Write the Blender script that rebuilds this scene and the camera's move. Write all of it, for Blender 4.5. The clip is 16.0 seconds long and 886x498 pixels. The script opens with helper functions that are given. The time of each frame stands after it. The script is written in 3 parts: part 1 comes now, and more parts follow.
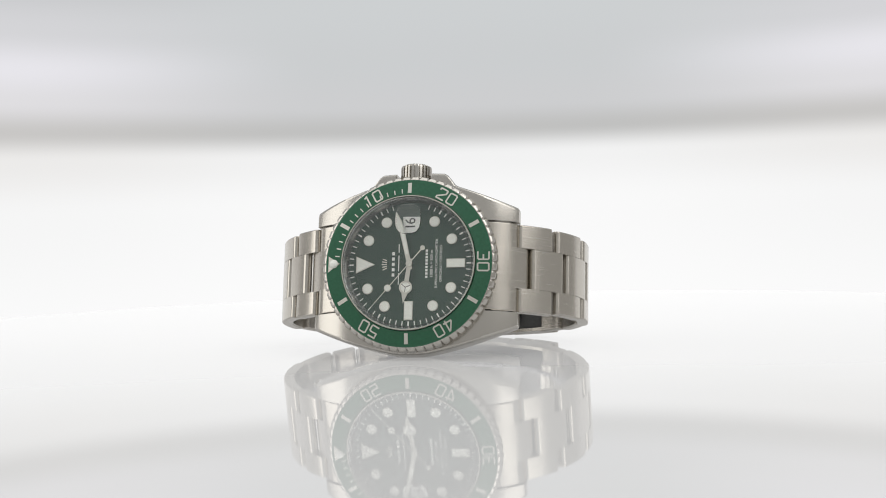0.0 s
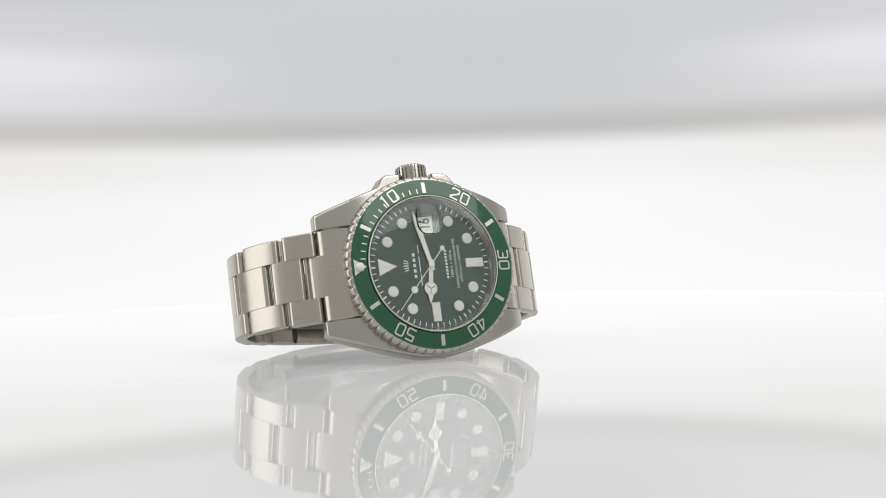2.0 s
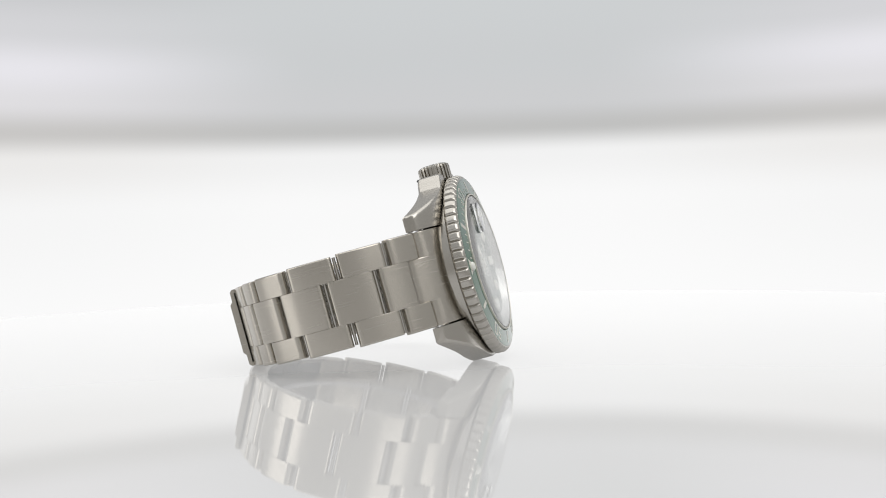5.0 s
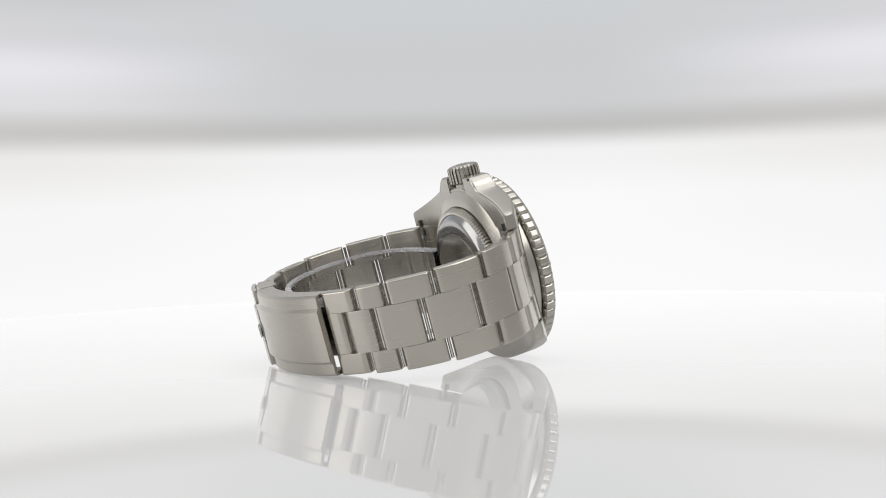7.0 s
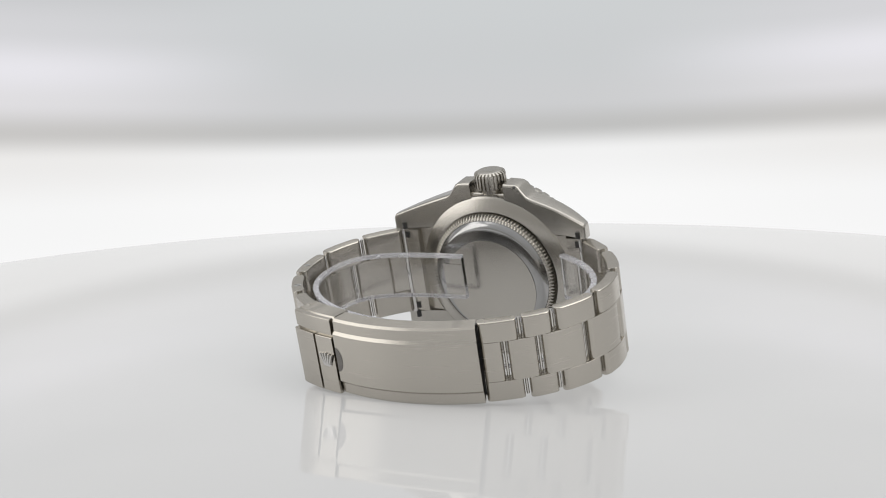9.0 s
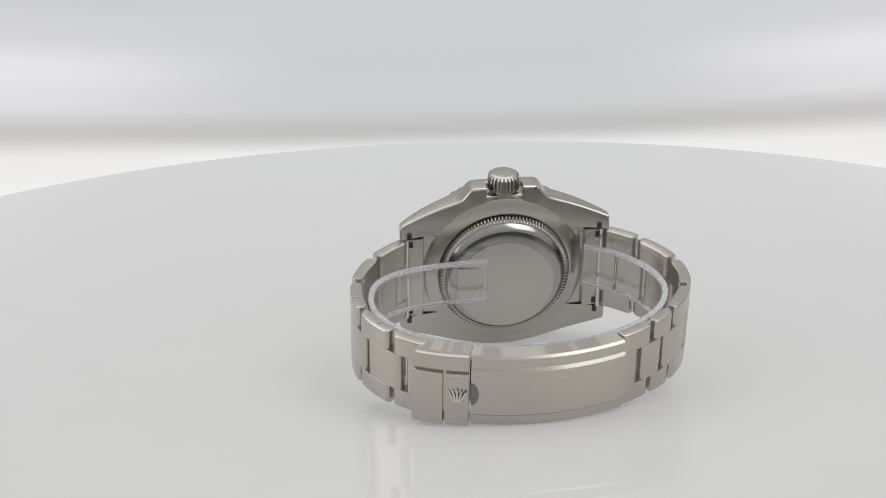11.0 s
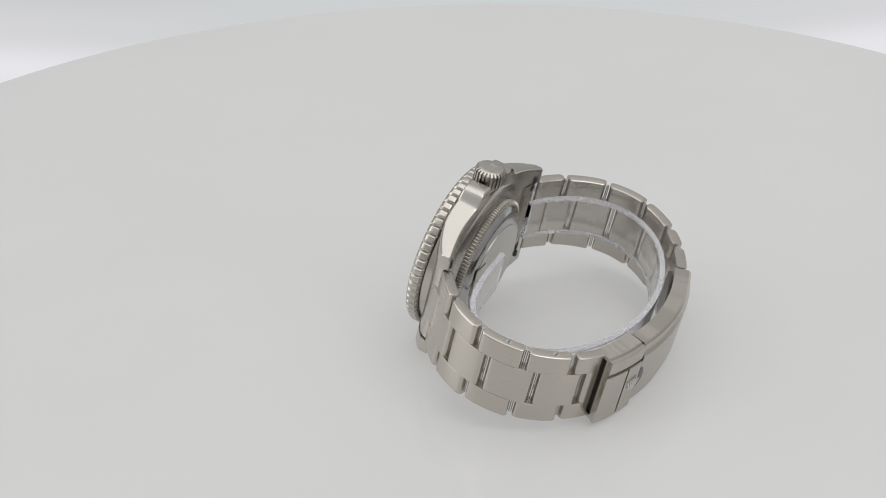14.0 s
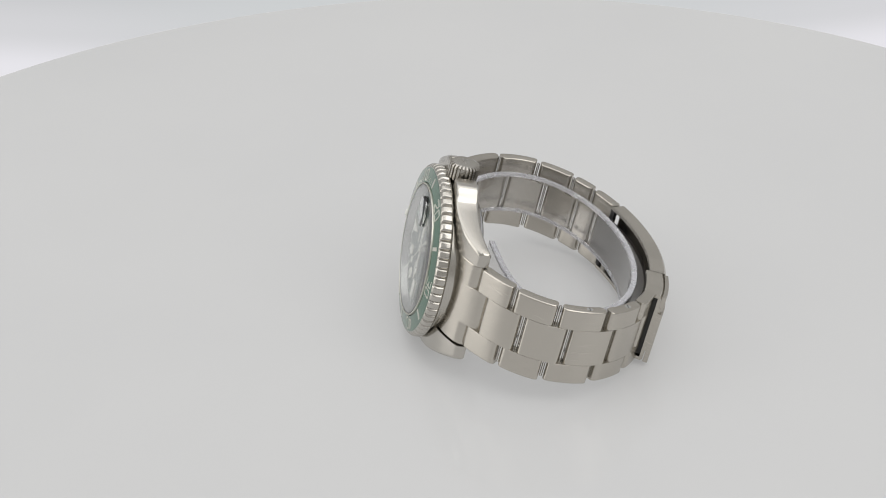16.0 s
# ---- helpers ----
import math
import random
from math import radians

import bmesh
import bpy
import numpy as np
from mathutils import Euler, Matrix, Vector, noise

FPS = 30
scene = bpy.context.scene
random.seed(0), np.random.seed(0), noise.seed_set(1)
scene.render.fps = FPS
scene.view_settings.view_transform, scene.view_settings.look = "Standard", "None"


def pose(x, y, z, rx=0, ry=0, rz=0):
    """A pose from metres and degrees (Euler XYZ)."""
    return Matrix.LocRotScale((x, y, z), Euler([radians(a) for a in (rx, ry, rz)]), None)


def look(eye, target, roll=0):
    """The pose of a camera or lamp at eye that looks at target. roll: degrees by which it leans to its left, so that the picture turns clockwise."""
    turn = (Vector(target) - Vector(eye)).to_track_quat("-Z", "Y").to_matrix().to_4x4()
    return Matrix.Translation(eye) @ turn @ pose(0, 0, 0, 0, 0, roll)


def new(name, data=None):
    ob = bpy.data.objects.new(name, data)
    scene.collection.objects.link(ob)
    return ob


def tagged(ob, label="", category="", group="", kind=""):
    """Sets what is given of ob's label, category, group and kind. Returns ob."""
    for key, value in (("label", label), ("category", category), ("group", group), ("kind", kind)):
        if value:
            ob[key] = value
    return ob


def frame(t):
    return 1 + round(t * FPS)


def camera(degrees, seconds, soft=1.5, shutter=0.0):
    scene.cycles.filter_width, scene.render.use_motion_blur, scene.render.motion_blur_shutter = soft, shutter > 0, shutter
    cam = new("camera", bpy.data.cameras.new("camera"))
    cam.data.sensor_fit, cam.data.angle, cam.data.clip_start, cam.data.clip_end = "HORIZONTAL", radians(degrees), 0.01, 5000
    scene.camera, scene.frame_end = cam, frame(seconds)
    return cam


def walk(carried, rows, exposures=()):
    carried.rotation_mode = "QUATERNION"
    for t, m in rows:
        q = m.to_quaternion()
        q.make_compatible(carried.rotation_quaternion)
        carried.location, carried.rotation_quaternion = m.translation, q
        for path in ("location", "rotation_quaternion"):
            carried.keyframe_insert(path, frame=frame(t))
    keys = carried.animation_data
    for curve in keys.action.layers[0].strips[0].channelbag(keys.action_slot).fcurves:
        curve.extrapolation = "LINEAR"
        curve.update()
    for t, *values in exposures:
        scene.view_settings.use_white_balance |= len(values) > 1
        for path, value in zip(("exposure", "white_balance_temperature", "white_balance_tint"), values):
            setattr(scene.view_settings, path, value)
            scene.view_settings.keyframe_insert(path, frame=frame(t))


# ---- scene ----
MM = 0.001
# the rig: a turning disc, and an arm that swings the camera and the curved backdrop about one level axis
TURN = 18.140                 # degrees per second
SWING = ((0, 0), (7.0, 0), (7.5, 0.55), (8.0, 2.15), (8.5, 4.23), (9.0, 6.61), (11.5, 16.78), (12.0, 19.23), (12.5, 21.58),
         (13.0, 23.76), (13.5, 26.06), (14.0, 27.88), (14.5, 29.07), (15.0, 29.22), (15.5, 29.02), (16.0, 28.6))
AXLE = Vector((-0.00069, 0.00269, 0.01862))
AXLE_DIR = Vector((0.96888, 0.24742, -0.00694))
CAMERA_REST = Matrix(((0.968937, 0.016732, 0.246740, 0.092537),
                      (0.245734, 0.047213, -0.968187, -0.377417),
                      (-0.027849, 0.998745, 0.041635, 0.040145), (0, 0, 0, 1)))


def turn(axis, degrees):
    return Matrix.Rotation(radians(degrees), 4, axis)


def swung(phi):
    """The arm, swung up by phi degrees."""
    return Matrix.Translation(AXLE) @ Matrix.Rotation(radians(-phi), 4, AXLE_DIR) @ Matrix.Translation(-AXLE)


cam = camera(28.69, 16.0, soft=1.0)
walk(cam, [(t, swung(phi) @ CAMERA_REST) for t, phi in SWING])

# ---- light ----
world = bpy.data.worlds.new("studio")
scene.world = world
world.use_nodes = True
wn, wl = world.node_tree.nodes, world.node_tree.links
wn.clear()
w_out, w_bg, w_ramp = wn.new("ShaderNodeOutputWorld"), wn.new("ShaderNodeBackground"), wn.new("ShaderNodeValToRGB")
w_sep, w_co = wn.new("ShaderNodeSeparateXYZ"), wn.new("ShaderNodeTexCoord")
w_map = wn.new("ShaderNodeMapRange")
w_map.inputs["From Min"].default_value, w_map.inputs["From Max"].default_value = -1, 1
wl.new(w_co.outputs["Generated"], w_sep.inputs[0])
wl.new(w_sep.outputs["Z"], w_map.inputs["Value"])
wl.new(w_map.outputs[0], w_ramp.inputs[0])
wl.new(w_ramp.outputs[0], w_bg.inputs["Color"])
wl.new(w_bg.outputs[0], w_out.inputs["Surface"])
for pos, c in ((0.0, (0.20, 0.20, 0.20, 1)), (1.0, (0.62, 0.63, 0.64, 1))):
    e = w_ramp.color_ramp.elements[0] if pos == 0 else w_ramp.color_ramp.elements[1]
    e.position, e.color = pos, c
mid = w_ramp.color_ramp.elements.new(0.5)
mid.color = (0.375, 0.365, 0.348, 1)
w_bg.inputs["Strength"].default_value = 1.0


def softbox(name, eye, target, sx, sy, watts, color=(1, 0.98, 0.95)):
    lamp = bpy.data.lights.new(name, "AREA")
    lamp.shape, lamp.size, lamp.size_y, lamp.energy, lamp.color = "RECTANGLE", sx, sy, watts, color
    ob = new(name, lamp)
    ob.matrix_world = look(eye, target)
    return ob


softbox("softbox_overhead", (0, 0.05, 0.95), (0, 0, 0), 1.3, 1.1, 3.7)
softbox("softbox_side", (-0.80, -0.35, 0.36), (0, 0, 0.02), 0.6, 0.9, 2.4)
softbox("softbox_side", (0.62, -0.30, 0.78), (0, 0, 0.02), 0.6, 0.8, 2.6)


# ---- materials ----
def material(name):
    m = bpy.data.materials.new(name)
    m.use_nodes = True
    n, l = m.node_tree.nodes, m.node_tree.links
    return m, n, l, n["Principled BSDF"]


def streaks(n, l, scale, detail=4):
    co, mp, tx = n.new("ShaderNodeTexCoord"), n.new("ShaderNodeMapping"), n.new("ShaderNodeTexNoise")
    mp.inputs["Scale"].default_value = scale
    tx.inputs["Scale"].default_value, tx.inputs["Detail"].default_value = 1.0, detail
    l.new(co.outputs["Object"], mp.inputs[0])
    l.new(mp.outputs[0], tx.inputs["Vector"])
    return tx.outputs[0]


def ranged(n, l, value, a, b):
    r = n.new("ShaderNodeMapRange")
    r.inputs["From Min"].default_value, r.inputs["From Max"].default_value = 0.3, 0.7
    r.inputs["To Min"].default_value, r.inputs["To Max"].default_value = a, b
    l.new(value, r.inputs["Value"])
    return r.outputs[0]


def tinted(n, l, value, c1, c2):
    r = n.new("ShaderNodeValToRGB")
    r.color_ramp.elements[0].position, r.color_ramp.elements[1].position = 0.3, 0.7
    r.color_ramp.elements[0].color, r.color_ramp.elements[1].color = (*c1, 1), (*c2, 1)
    l.new(value, r.inputs[0])
    return r.outputs[0]


def bumped(n, l, value, bsdf, strength, distance):
    b = n.new("ShaderNodeBump")
    b.inputs["Strength"].default_value, b.inputs["Distance"].default_value = strength, distance
    l.new(value, b.inputs["Height"])
    l.new(b.outputs[0], bsdf.inputs["Normal"])


def steel(name, c1, c2, rough, scale, bump=0.25, brushed=0.0):
    """Metal with a grain drawn along the long axis of scale; a slow stain over it."""
    m, n, l, b = material(name)
    grain = streaks(n, l, scale)
    slow = streaks(n, l, (70, 70, 70), 1)
    mix = n.new("ShaderNodeMath")
    mix.operation = "ADD"
    half = n.new("ShaderNodeMath")
    half.operation = "MULTIPLY"
    half.inputs[1].default_value = 0.5
    l.new(grain, mix.inputs[0])
    l.new(slow, mix.inputs[1])
    l.new(mix.outputs[0], half.inputs[0])
    l.new(tinted(n, l, half.outputs[0], c1, c2), b.inputs["Base Color"])
    l.new(ranged(n, l, grain, rough * 0.985, rough * 1.015), b.inputs["Roughness"])
    b.inputs["Metallic"].default_value, b.inputs["Specular IOR Level"].default_value = 1.0, 0.5
    if bump:
        bumped(n, l, grain, b, bump, 0.00002)
    if brushed:
        # lines run round the bracelet, so light spreads across them, along x
        across = n.new("ShaderNodeVectorTransform")
        across.vector_type, across.convert_from, across.convert_to = "VECTOR", "OBJECT", "WORLD"
        across.inputs[0].default_value = (1, 0, 0)
        l.new(across.outputs[0], b.inputs["Tangent"])
        b.inputs["Anisotropic"].default_value = brushed
    return m


BRUSHED = steel("brushed_steel", (0.535, 0.506, 0.456), (0.545, 0.516, 0.466), 0.27, (14000, 90, 90), 0, 0.72)
SATIN = steel("satin_steel", (0.51, 0.488, 0.448), (0.545, 0.523, 0.483), 0.25, (14000, 260, 260), 0.004)
POLISHED = steel("polished_steel", (0.64, 0.63, 0.61), (0.68, 0.67, 0.65), 0.10, (300, 300, 300), 0)
# a darker steel; on the clasp its tone paints shade
DARK_STEEL = steel("darkened_steel", (0.20, 0.19, 0.18), (0.26, 0.25, 0.235), 0.38, (6000, 200, 200), 0.06)
RING_STEEL = steel("ring_steel", (0.40, 0.40, 0.40), (0.46, 0.46, 0.455), 0.16, (300, 300, 300), 0)
SILVER = steel("silver_marking", (0.66, 0.65, 0.59), (0.74, 0.72, 0.66), 0.40, (500, 500, 500), 0)


def plain(name, c1, c2, rough, scale=(1500, 1500, 1500), metallic=0.0, bump=0.0, coat=0.0):
    m, n, l, b = material(name)
    v = streaks(n, l, scale)
    l.new(tinted(n, l, v, c1, c2), b.inputs["Base Color"])
    l.new(ranged(n, l, v, rough * 0.85, rough * 1.15), b.inputs["Roughness"])
    b.inputs["Metallic"].default_value, b.inputs["Coat Weight"].default_value = metallic, coat
    if bump:
        bumped(n, l, v, b, bump, 0.00003)
    return m


CERAMIC = plain("green_ceramic", (0.010, 0.085, 0.040), (0.014, 0.105, 0.050), 0.08, coat=0.5)
DIAL = plain("green_dial", (0.030, 0.060, 0.047), (0.033, 0.065, 0.051), 0.34, (60, 60, 60), 0.25)
LUME = plain("lume", (0.76, 0.77, 0.72), (0.84, 0.84, 0.79), 0.5)
INK = plain("white_print", (0.72, 0.73, 0.70), (0.80, 0.80, 0.78), 0.5)
BLACK = plain("black_print", (0.012, 0.012, 0.012), (0.02, 0.02, 0.02), 0.5)
PAPER = plain("date_wheel", (0.78, 0.78, 0.76), (0.84, 0.84, 0.82), 0.45)
# painted shade: black solids sit where holes and slots would be dark
RECESS_SHADE = plain("painted_recess_shade", (0.03, 0.03, 0.03), (0.05, 0.05, 0.048), 0.5)


def clear(name, ior, rough, tint, share=1.0):
    m, n, l, b = material(name)
    b.inputs["Base Color"].default_value = (*tint, 1)
    b.inputs["Transmission Weight"].default_value, b.inputs["IOR"].default_value = share, ior
    v = streaks(n, l, (300, 300, 300))
    l.new(ranged(n, l, v, rough * 0.6, rough * 1.4), b.inputs["Roughness"])
    return m


SAPPHIRE = clear("sapphire_crystal", 1.55, 0.004, (0.99, 1.0, 0.99))
PLASTIC = clear("clear_plastic", 1.46, 0.03, (0.985, 0.985, 0.99))
# paler and cloudier than the strip, to paint the light in its edges
EDGE_LIGHT = clear("edge_light_plastic", 1.46, 0.22, (0.80, 0.80, 0.83), 0.75)


def disc_material():
    m, n, l, b = material("white_acrylic")
    v = streaks(n, l, (14, 14, 14), 3)
    l.new(tinted(n, l, v, (0.342, 0.343, 0.345), (0.360, 0.360, 0.360)), b.inputs["Base Color"])
    l.new(ranged(n, l, streaks(n, l, (60, 60, 60), 3), 0.012, 0.03), b.inputs["Roughness"])
    b.inputs["IOR"].default_value = 1.34
    # an even glow put in for light from below; it thins the shadows
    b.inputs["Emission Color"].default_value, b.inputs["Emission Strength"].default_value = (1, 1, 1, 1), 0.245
    return m


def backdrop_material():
    """A white screen, its lighting painted as glow: bright below, a duller band above."""
    m, n, l, b = material("painted_light_screen")
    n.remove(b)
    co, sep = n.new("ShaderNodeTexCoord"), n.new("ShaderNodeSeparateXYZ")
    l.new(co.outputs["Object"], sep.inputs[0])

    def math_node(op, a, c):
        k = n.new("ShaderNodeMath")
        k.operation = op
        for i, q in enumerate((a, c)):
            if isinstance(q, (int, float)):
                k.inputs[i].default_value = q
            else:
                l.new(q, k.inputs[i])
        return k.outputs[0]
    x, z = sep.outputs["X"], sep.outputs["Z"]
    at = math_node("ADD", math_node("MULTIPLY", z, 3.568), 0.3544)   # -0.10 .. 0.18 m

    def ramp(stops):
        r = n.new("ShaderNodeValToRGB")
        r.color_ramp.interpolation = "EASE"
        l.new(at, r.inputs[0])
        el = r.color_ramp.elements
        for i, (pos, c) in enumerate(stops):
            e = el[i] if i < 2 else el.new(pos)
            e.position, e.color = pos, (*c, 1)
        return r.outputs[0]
    # the stops paint how light falls on the screen, with paler patches at the sides
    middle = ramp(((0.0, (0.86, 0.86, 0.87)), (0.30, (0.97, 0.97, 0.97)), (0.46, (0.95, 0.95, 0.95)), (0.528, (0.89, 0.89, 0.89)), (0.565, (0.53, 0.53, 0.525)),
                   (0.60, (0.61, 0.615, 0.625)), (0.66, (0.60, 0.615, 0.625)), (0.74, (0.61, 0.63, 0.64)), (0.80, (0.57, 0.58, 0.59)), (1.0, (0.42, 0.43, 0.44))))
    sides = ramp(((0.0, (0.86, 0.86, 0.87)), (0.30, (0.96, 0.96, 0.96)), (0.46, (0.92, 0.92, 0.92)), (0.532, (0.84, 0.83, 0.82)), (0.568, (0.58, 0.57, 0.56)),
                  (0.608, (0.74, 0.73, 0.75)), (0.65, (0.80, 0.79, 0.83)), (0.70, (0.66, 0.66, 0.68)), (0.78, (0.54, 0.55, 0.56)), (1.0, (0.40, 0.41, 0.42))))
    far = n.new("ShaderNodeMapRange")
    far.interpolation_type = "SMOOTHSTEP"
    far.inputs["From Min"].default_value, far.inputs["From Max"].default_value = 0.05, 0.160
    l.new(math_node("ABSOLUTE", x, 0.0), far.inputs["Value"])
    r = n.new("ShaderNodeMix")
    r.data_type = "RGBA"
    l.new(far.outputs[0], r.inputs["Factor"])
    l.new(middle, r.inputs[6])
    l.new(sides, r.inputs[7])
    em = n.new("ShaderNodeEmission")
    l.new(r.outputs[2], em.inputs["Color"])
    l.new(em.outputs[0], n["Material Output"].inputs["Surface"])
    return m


# ---- mesh helpers (millimetres in, metres out) ----
def finish(name, bm, mat, smooth=True, angle=35):
    bmesh.ops.remove_doubles(bm, verts=bm.verts, dist=1e-4)
    bmesh.ops.recalc_face_normals(bm, faces=bm.faces)
    bmesh.ops.scale(bm, vec=(MM, MM, MM), verts=bm.verts)
    normals = None
    if smooth:
        limit = math.cos(radians(angle + 12))
        normals = []
        for f in bm.faces:
            f.smooth = True
        for f in bm.faces:
            n0 = f.normal
            for v in f.verts:
                total = Vector()
                for g in v.link_faces:
                    if g.normal.dot(n0) > limit:
                        total += g.normal * g.calc_area()
                normals.append(total.normalized() if total.length > 0 else n0.copy())
    me = bpy.data.meshes.new(name)
    bm.to_mesh(me)
    bm.free()
    if normals:
        me.normals_split_custom_set(normals)
    me.materials.append(mat)
    return me


def part(name, bm, mat, parent, label="", basis=None, smooth=True, angle=35):
    ob = new(name, finish(name, bm, mat, smooth, angle))
    ob.parent = parent
    if basis is not None:
        ob.matrix_basis = basis
    return tagged(ob, label=label)


def lathe(profile, n=96, wobble=None):
    """Turn (r, z) round the z axis; wobble(angle, i) scales the radius."""
    bm = bmesh.new()
    rings = []
    for k in range(n):
        a = math.tau * k / n
        ring = []
        for i, (r, z) in enumerate(profile):
            q = r + (wobble(a, i) if wobble else 0)
            ring.append(bm.verts.new((q * math.sin(a), q * math.cos(a), z)))
        rings.append(ring)
    for k in range(n):
        a, b = rings[k], rings[(k + 1) % n]
        for i in range(len(profile) - 1):
            bm.faces.new((a[i], a[i + 1], b[i + 1], b[i]))
    return bm


def loft(sections, bm=None, cap=True):
    bm = bm or bmesh.new()
    rows = [[bm.verts.new(p) for p in s] for s in sections]
    m = len(rows[0])
    for a, b in zip(rows, rows[1:]):
        for i in range(m):
            j = (i + 1) % m
            bm.faces.new((a[i], a[j], b[j], b[i]))
    if cap:
        bm.faces.new(rows[0])
        bm.faces.new(rows[-1])
    return bm


def prism(points, z0, z1, bm=None, chamfer=0.0):
    """A flat plate from (x, y) points between z0 and z1; its upper edge may be chamfered."""
    cx = sum(p[0] for p in points) / len(points)
    cy = sum(p[1] for p in points) / len(points)
    secs = [[(x, y, z0) for x, y in points]]
    if chamfer:
        secs.append([(x, y, z1 - chamfer) for x, y in points])
        inner = []
        for x, y in points:
            d = math.hypot(x - cx, y - cy) or 1
            inner.append((x - (x - cx) / d * chamfer, y - (y - cy) / d * chamfer, z1))
        secs.append(inner)
    else:
        secs.append([(x, y, z1) for x, y in points])
    return loft(secs, bm)


def polar(r, deg):
    return r * math.sin(radians(deg)), r * math.cos(radians(deg))


def bar(cx, cy, deg, length, width):
    """A rectangle centred at (cx, cy), long along the clock angle deg."""
    ux, uy = polar(1, deg)
    vx, vy = -uy, ux
    return [(cx + a * ux * length / 2 + b * vx * width / 2, cy + a * uy * length / 2 + b * vy * width / 2) for a, b in ((-1, -1), (1, -1), (1, 1), (-1, 1))]


def dot(cx, cy, r, n=24):
    return [(cx + r * math.cos(math.tau * k / n), cy + r * math.sin(math.tau * k / n)) for k in range(n)]


def tube(p0, p1, r, bm=None, n=16):
    bm = bm or bmesh.new()
    a, b = Vector(p0), Vector(p1)
    q = (b - a).to_track_quat("Z", "Y")
    ring = [q @ Vector((r * math.cos(math.tau * k / n), r * math.sin(math.tau * k / n), 0)) for k in range(n)]
    return loft([[a + v for v in ring], [b + v for v in ring]], bm)


def lettering(text, size, spacing=1.0, depth=0.02, thin=0.0):
    """Text as a bmesh in millimetres, centred, reading along +x."""
    cu = bpy.data.curves.new("letters", "FONT")
    cu.body, cu.size, cu.align_x, cu.align_y, cu.space_character, cu.extrude = text, size, "CENTER", "CENTER", spacing, depth
    cu.resolution_u, cu.offset = 3, -thin
    ob = bpy.data.objects.new("letters", cu)
    me = bpy.data.meshes.new_from_object(ob)
    bm = bmesh.new()
    bm.from_mesh(me)
    bpy.data.objects.remove(ob)
    bpy.data.curves.remove(cu)
    bpy.data.meshes.remove(me)
    return bm


def stroke(points, width, z0, z1, bm):
    """A flat line of constant width through (x, y) points, with mitred corners; a ring if it ends where it begins."""
    q = [Vector(p) for p in points]
    ring = (q[0] - q[-1]).length < 1e-6
    secs = []
    for k, p in enumerate(q):
        before = q[k - 1] if k else (q[-2] if ring else None)
        after = q[k + 1] if k < len(q) - 1 else (q[1] if ring else None)
        d0 = (p - before).normalized() if before else (after - p).normalized()
        d1 = (after - p).normalized() if after else d0
        n0, n1 = Vector((-d0.y, d0.x)), Vector((-d1.y, d1.x))
        m = (n0 + n1).normalized()
        m *= width / 2 / max(m.dot(n0), 0.4)
        secs.append([(p.x - m.x, p.y - m.y, z0), (p.x - m.x, p.y - m.y, z1), (p.x + m.x, p.y + m.y, z1), (p.x + m.x, p.y + m.y, z0)])
    loft(secs, bm, not ring)


FIGURES = {"0": ((0, 1), (-0.75, 1), (-1, 0.8), (-1, -0.8), (-0.75, -1), (0.75, -1), (1, -0.8), (1, 0.8), (0.75, 1), (0, 1)),
           "1": ((-0.5, 0.75), (0.2, 1), (0.2, -1.08)),
           "2": ((-1, 0.6), (-1, 0.9), (-0.8, 1), (0.8, 1), (1, 0.9), (1, 0.3), (-1, -0.7), (-1, -1), (1.1, -1)),
           "3": ((-1.05, 1), (0.75, 1), (1, 0.8), (1, -0.8), (0.75, -1), (-1.05, -1)),
           "4": ((0.5, -1.08), (0.5, 1), (0.3, 1), (-1, -0.4), (-1, -0.6), (1.2, -0.6)),
           "5": ((1, 1), (-0.95, 1), (-0.95, 0.15), (0.75, 0.15), (1, 0), (1, -0.85), (0.8, -1), (-1.05, -1))}


def figures(number):
    """The square engraved figures of the bezel, centred, reading along +x."""
    bm = bmesh.new()
    for c, x in zip(str(number), (-1.25, 1.25)):
        stroke([(x + 0.86 * u, 1.22 * v) for u, v in FIGURES[c]], 0.35, -0.02, 0.03, bm)
        if c == "3":
            stroke([(x - 0.3, 0), (x + 0.75, 0)], 0.36, -0.02, 0.036, bm)
    return bm


# ---- bracelet line: an oval in the plane of 12 and 6 o'clock ----
OVAL_A, OVAL_B, OVAL_Z, OVAL_Y = 36.5, 26.3, -25.9, 0.55
STEPS = 3600
_s, _tab = 0.0, [0.0]
for _k in range(STEPS):
    _a0, _a1 = (-math.pi + math.tau * _k / STEPS), (-math.pi + math.tau * (_k + 1) / STEPS)
    _s += math.hypot(OVAL_A * (math.sin(_a1) - math.sin(_a0)), OVAL_B * (math.cos(_a1) - math.cos(_a0)))
    _tab.append(_s)
OVAL_TAB = np.array(_tab)
OVAL_ANG = np.linspace(-math.pi, math.pi, STEPS + 1)
OVAL_LEN = float(OVAL_TAB[-1])


def skew(z):
    """The low half of the bracelet sags towards 6 o'clock."""
    return 1.7 * max(0.0, (OVAL_Z - z) / OVAL_B) ** 1.3


def arc_at(y, z):
    """Length along the oval, from the bottom over the 6 o'clock side, the top and the 12 o'clock side."""
    y += skew(z)
    return float(np.interp(math.atan2((y - OVAL_Y) / OVAL_A, (z - OVAL_Z) / OVAL_B), OVAL_ANG, OVAL_TAB))


